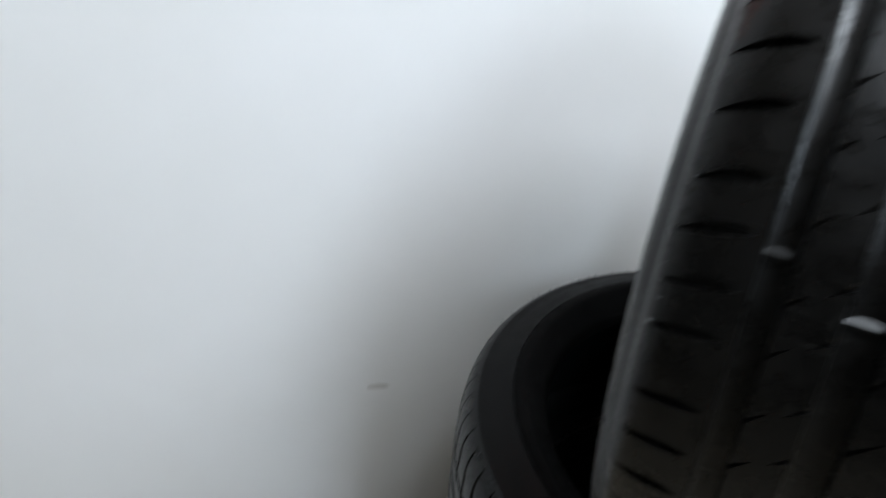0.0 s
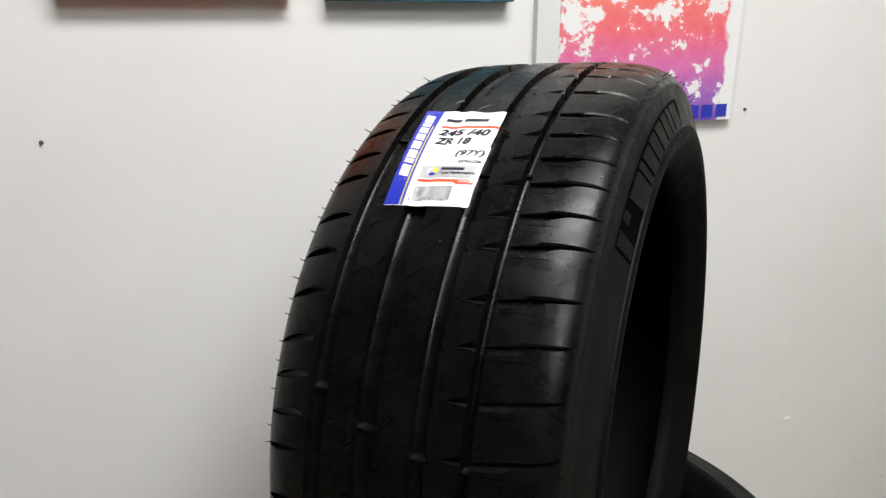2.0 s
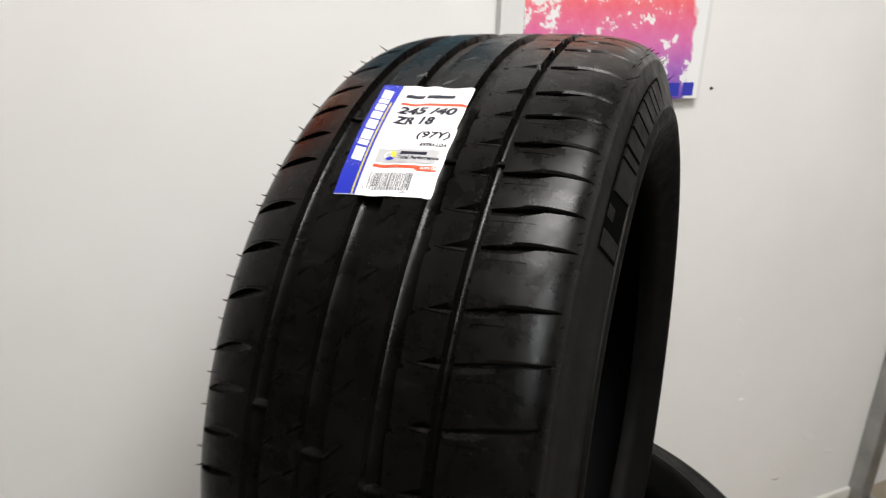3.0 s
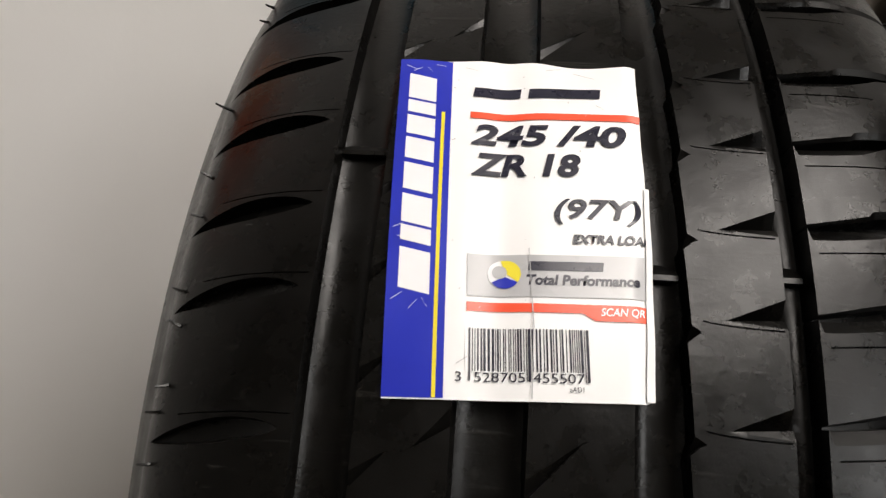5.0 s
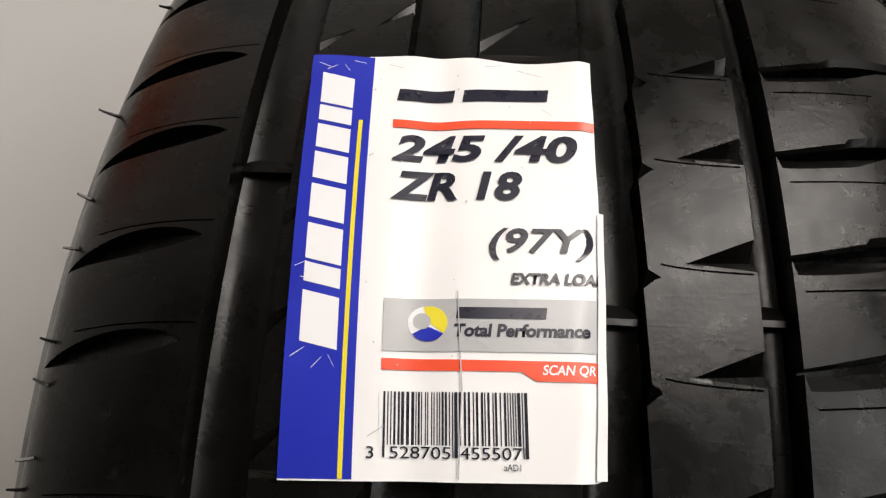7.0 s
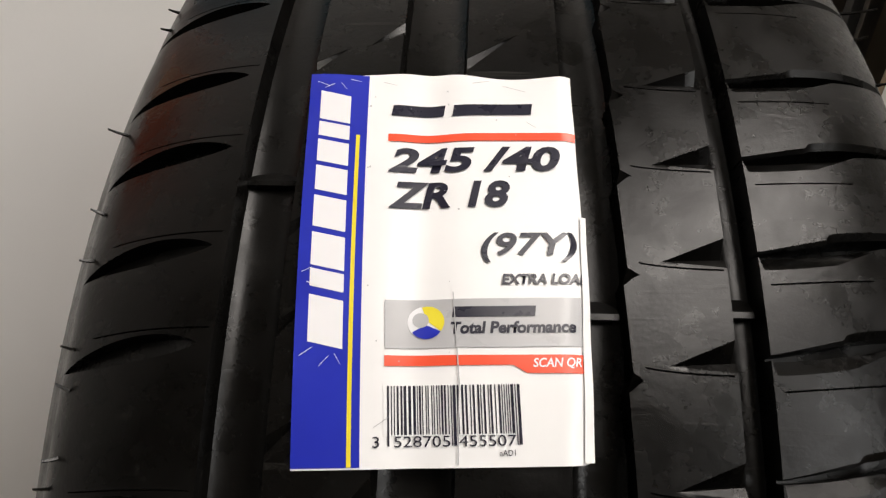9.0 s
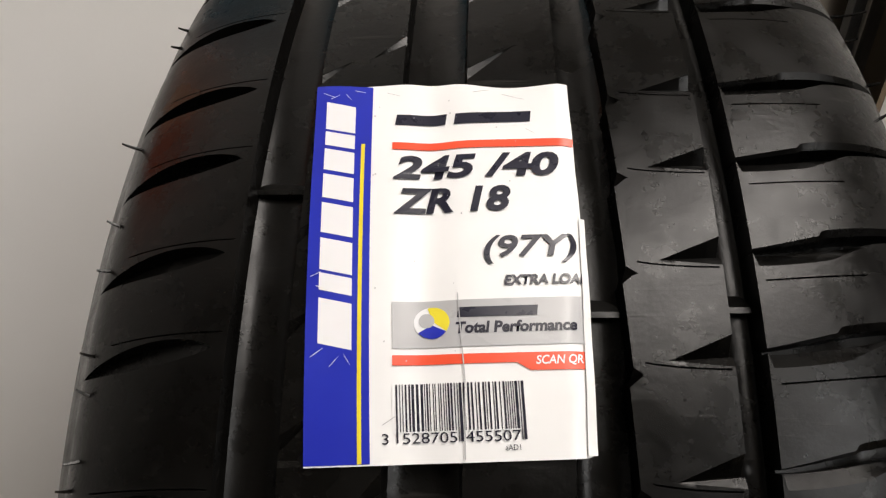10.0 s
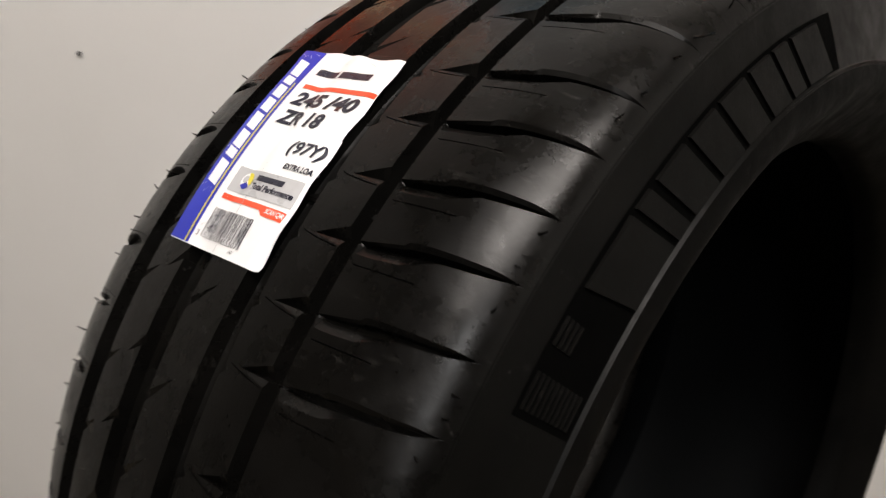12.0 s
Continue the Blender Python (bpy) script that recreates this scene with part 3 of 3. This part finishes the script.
# round emblem in plain lobes
def disc(name, a, b, rx, ry, mat, lift, a0=0.0, a1=2 * math.pi):
    verts = [on_label(a / 1000, b / 1000, lift)] + [on_label((a + rx * math.cos(a0 + (a1 - a0) * k / 24)) / 1000, (b + ry * math.sin(a0 + (a1 - a0) * k / 24)) / 1000, lift) for k in range(25)]
    part_mesh(name, mesh_from(name, verts, [(0, k + 2, k + 1) for k in range(24)], mat), label)


disc("emblem", 30.3, 73.4, 4.1, 3.9, WHITE_INK, 0.00045)
disc("emblem_lobe", 30.9, 73.2, 3.9, 3.7, YELLOW, 0.00058, -1.9, 0.7)
disc("emblem_lobe", 30.5, 74.0, 3.8, 3.4, BLUE, 0.00058, 0.5, 2.6)
disc("emblem_lobe", 29.3, 72.9, 1.9, 1.8, GREY, 0.0007)
# bar code
code = label_patch("barcode", [(20.6, 88.0), (51.2, 88.0), (51.0, 99.6), (20.6, 99.6)], PAPER, 0.00022, 8, 4)
pos, rb = 21.5, random.Random(35)
while pos < 50.6:
    w = rb.choice((0.22, 0.22, 0.22, 0.42, 0.42, 0.62))
    y1 = 101.8 if pos < 22.3 or pos > 49.7 or 35.6 < pos < 36.6 else 99.3
    bar = label_patch("bar", [(pos, 88.3), (pos + w, 88.3), (pos + w, y1), (pos, y1)], INK, 0.0004, 2, 7)
    bar.parent = code
    pos += w + rb.choice((0.26, 0.3, 0.42, 0.6))

# ---- pictures on the wall ----
def art_material(name, build):
    m, n, l, b = material(name)
    b.inputs["Roughness"].default_value = 0.6
    build(n, l, b)
    return m


def position(n, l, axis):
    tc, sep = n.new("ShaderNodeTexCoord"), n.new("ShaderNodeSeparateXYZ")
    l.new(tc.outputs["Object"], sep.inputs[0])
    return sep.outputs[axis]


def scaled(n, l, v, mul, add):
    k = n.new("ShaderNodeMath")
    k.operation = "MULTIPLY_ADD"
    l.new(v, k.inputs[0])
    k.inputs[1].default_value, k.inputs[2].default_value = mul, add
    return k.outputs[0]


def orange_art(n, l, b):
    fac = scaled(n, l, position(n, l, 0), 1 / 0.32, 0.5)
    c = ramp(n, l, fac, [(0.0, (0.80, 0.17, 0.05)), (0.272, (0.78, 0.11, 0.03)), (0.71, (0.80, 0.62, 0.40)), (0.862, (0.78, 0.15, 0.05))], "CONSTANT")
    mix = n.new("ShaderNodeMix")
    mix.data_type, mix.blend_type = "RGBA", "MULTIPLY"
    mix.inputs[0].default_value = 0.6
    l.new(c, mix.inputs[6])
    l.new(ramp(n, l, noise_node(n, l, 9, 5), [(0.3, (0.75, 0.7, 0.7)), (0.6, (1, 1, 1))]), mix.inputs[7])
    l.new(mix.outputs[2], b.inputs["Base Color"])
    bump(n, l, b, noise_node(n, l, 260, 3), 0.15, 0.001)


def teal_art(n, l, b):
    l.new(ramp(n, l, noise_node(n, l, 14, 6, 0.65), [(0.3, (0.008, 0.03, 0.05)), (0.45, (0.02, 0.10, 0.12)), (0.56, (0.02, 0.12, 0.22)), (0.7, (0.10, 0.25, 0.28))]), b.inputs["Base Color"])
    bump(n, l, b, noise_node(n, l, 260, 3), 0.15, 0.001)


def print_art(n, l, b):
    hue = ramp(n, l, scaled(n, l, position(n, l, 2), 1 / 0.30, 0.0), [(0.0, (0.10, 0.03, 0.36)), (0.18, (0.30, 0.06, 0.42)), (0.33, (0.62, 0.10, 0.36)), (0.55, (0.80, 0.09, 0.13)), (0.9, (0.82, 0.16, 0.05))])
    wide, grain = noise_node(n, l, 22, 3, 0.5), noise_node(n, l, 75, 5, 0.75)
    both = n.new("ShaderNodeMath")
    both.operation = "MULTIPLY_ADD"
    l.new(grain, both.inputs[0])
    both.inputs[1].default_value = 0.55
    l.new(wide, both.inputs[2])
    side = n.new("ShaderNodeMath")
    side.operation = "MULTIPLY_ADD"
    l.new(position(n, l, 0), side.inputs[0])
    side.inputs[1].default_value = 0.30
    l.new(both.outputs[0], side.inputs[2])
    blot = ramp(n, l, side.outputs[0], [(0.70, (0.03, 0.03, 0.03)), (0.735, (0.88, 0.88, 0.88)), (0.92, (0.95, 0.95, 0.95))])
    wob = noise_node(n, l, 16, 4)
    edge = n.new("ShaderNodeMath")
    edge.operation = "ABSOLUTE"
    l.new(position(n, l, 0), edge.inputs[0])
    addw = n.new("ShaderNodeMath")
    addw.operation = "MULTIPLY_ADD"
    l.new(wob, addw.inputs[0])
    addw.inputs[1].default_value = 0.06
    l.new(edge.outputs[0], addw.inputs[2])
    body = ramp(n, l, scaled(n, l, addw.outputs[0], 1.0, 0.0), [(0.205, (1, 1, 1)), (0.21, (0, 0, 0))])
    mul = n.new("ShaderNodeMath")
    mul.operation = "MULTIPLY"
    l.new(blot, mul.inputs[0])
    l.new(body, mul.inputs[1])
    mix = n.new("ShaderNodeMix")
    mix.data_type = "RGBA"
    mix.inputs[6].default_value = (0.80, 0.80, 0.80, 1)
    l.new(mul.outputs[0], mix.inputs[0])
    l.new(hue, mix.inputs[7])
    l.new(mix.outputs[2], b.inputs["Base Color"])


def canvas(name, text, x0, x1, z0, z1, thick, art):
    cx = (x0 + x1) / 2
    c = thing(name, text, "picture", pose(cx, WY, z0))
    part("stretched_canvas", box_bm(x0 - cx, x1 - cx, -thick, -0.0005, 0, z1 - z0, 0.002), CANVAS_SIDE if art is None else art, c)
    part("back_frame", box_bm(x0 - cx + 0.02, x1 - cx - 0.02, -0.012, 0.0, 0.02, z1 - z0 - 0.02), CANVAS_SIDE, c)
    return c


canvas("wall_canvas", "orange and red abstract canvas hanging on the white wall", -0.474, -0.173, 1.388, 1.73, 0.03, art_material("orange_painting", orange_art))
canvas("wall_canvas", "dark teal and blue abstract canvas hanging on the white wall", -0.121, 0.177, 1.386, 1.73, 0.03, art_material("teal_painting", teal_art))
poster = thing("art_print", "white board with a red to purple speckled print", "poster", pose(0.440, WY, 1.177))
part("board", box_bm(-0.214, 0.214, -0.016, -0.0005, 0, 0.55, 0.001), PANEL, poster)
part("print", box_bm(-0.172, 0.2035, -0.0175, -0.0161, 0.001, 0.5), art_material("speckled_print", print_art), poster, "red to purple speckled print")
for x0, w in ((0.112, 0.017), (0.136, 0.025), (0.169, 0.025)):
    part("letter_bar", box_bm(x0, x0 + w, -0.0182, -0.0176, 0.006, 0.030), BLUE, poster)


def nail_hole(x, z):
    bm = bmesh.new()
    bmesh.ops.create_cone(bm, cap_ends=True, segments=10, radius1=0.0032, radius2=0.0020, depth=0.004)
    nail = part("wall_screw", bm, GASKET)
    nail.matrix_world = pose(x, WY - 0.002, z, 90)
    tagged(nail, "small dark screw stuck in the white wall", "screw", "wall screws")


nail_hole(0.695, 1.192)
nail_hole(-0.523, 1.200)

# ---- metal frame and sliding door beside the wall ----
frame_ob = thing("metal_frame", "worn grey aluminium frame standing against the white wall", "metal frame", pose(1.480, WY, 0))
part("post", box_bm(-0.022, 0.018, -0.045, -0.001, 0.0, 2.79, 0.004), ALU, frame_ob)
part("gasket", box_bm(0.0182, 0.028, -0.040, -0.004, 0.03, 2.78, 0.002), GASKET, frame_ob)
part("floor_rail", box_bm(-0.022, 0.022, -2.2, -0.046, 0.0, 0.022, 0.004), ALU, frame_ob)
track = thing("door_track", "brown board and pale rail of a sliding door on the floor", "door track", pose(1.722, WY, 0))
part("board", box_bm(-0.03, 0.03, -2.4, 0.018, 0.0, 0.030, 0.004), BOARD, track)
part("upper_rail", box_bm(-0.014, 0.022, -2.4, 0.018, 0.0302, 0.062, 0.010), RAIL, track)
door = thing("sliding_door", "white sliding door panel with grey metal edge, partly open", "door", pose(1.797, -0.055, 0))
part("leaf", box_bm(-0.018, 0.018, -2.2, 0.262, 0.066, 2.6, 0.003), PANEL, door)
part("edge_strip", box_bm(-0.019, 0.019, 0.2622, 0.276, 0.064, 2.6, 0.003), BOARD, door, "thin brown edge strip")
for nm, text, mat, x0, w, thick in (("leaning_board", "dark grey board leaning on the wall beyond the door track", GASKET, 2.262, 0.115, 0.022), ("leaning_board", "pale grey metal profile leaning beside a dark board", ALU, 2.392, 0.17, 0.03)):
    plank = thing(nm, text, "board", pose(x0, WY - 0.012, 0.0, 3, -15.0, 0))
    part("panel", box_bm(0.0, w, -thick, 0.0, 0.036 if w < 0.15 else 0.05, 1.9, 0.004), mat, plank)
    part("end_cap", box_bm(-0.002, w + 0.002, -thick - 0.002, 0.002, 0.004 if w < 0.15 else 0.004, 0.0358 if w < 0.15 else 0.0498, 0.003), TIN_BODY, plank)


def tin(x, y):
    can = thing("paint_tin", "paint tin with a blue-grey lid and a yellow band", "paint tin", pose(x, y, 0))
    for nm, mat, prof in (("body", TIN_BODY, [(0.0, 0.001), (0.074, 0.001), (0.076, 0.004), (0.075, 0.01), (0.075, 0.14), (0.077, 0.146)]),
                          ("band", TIN_BAND, [(0.0752, 0.06), (0.0757, 0.062), (0.0757, 0.118), (0.0752, 0.12)]),
                          ("lid", TIN, [(0.079, 0.146), (0.084, 0.149), (0.083, 0.156), (0.076, 0.156), (0.072, 0.151), (0.0, 0.151)])):
        seg = 40
        verts = [(r * math.cos(2 * math.pi * k / seg), r * math.sin(2 * math.pi * k / seg), z) for k in range(seg) for r, z in prof]
        part_mesh(nm, mesh_from(nm, verts, grid_faces(seg, len(prof), True, True), mat), can)


tin(1.93, 0.365)
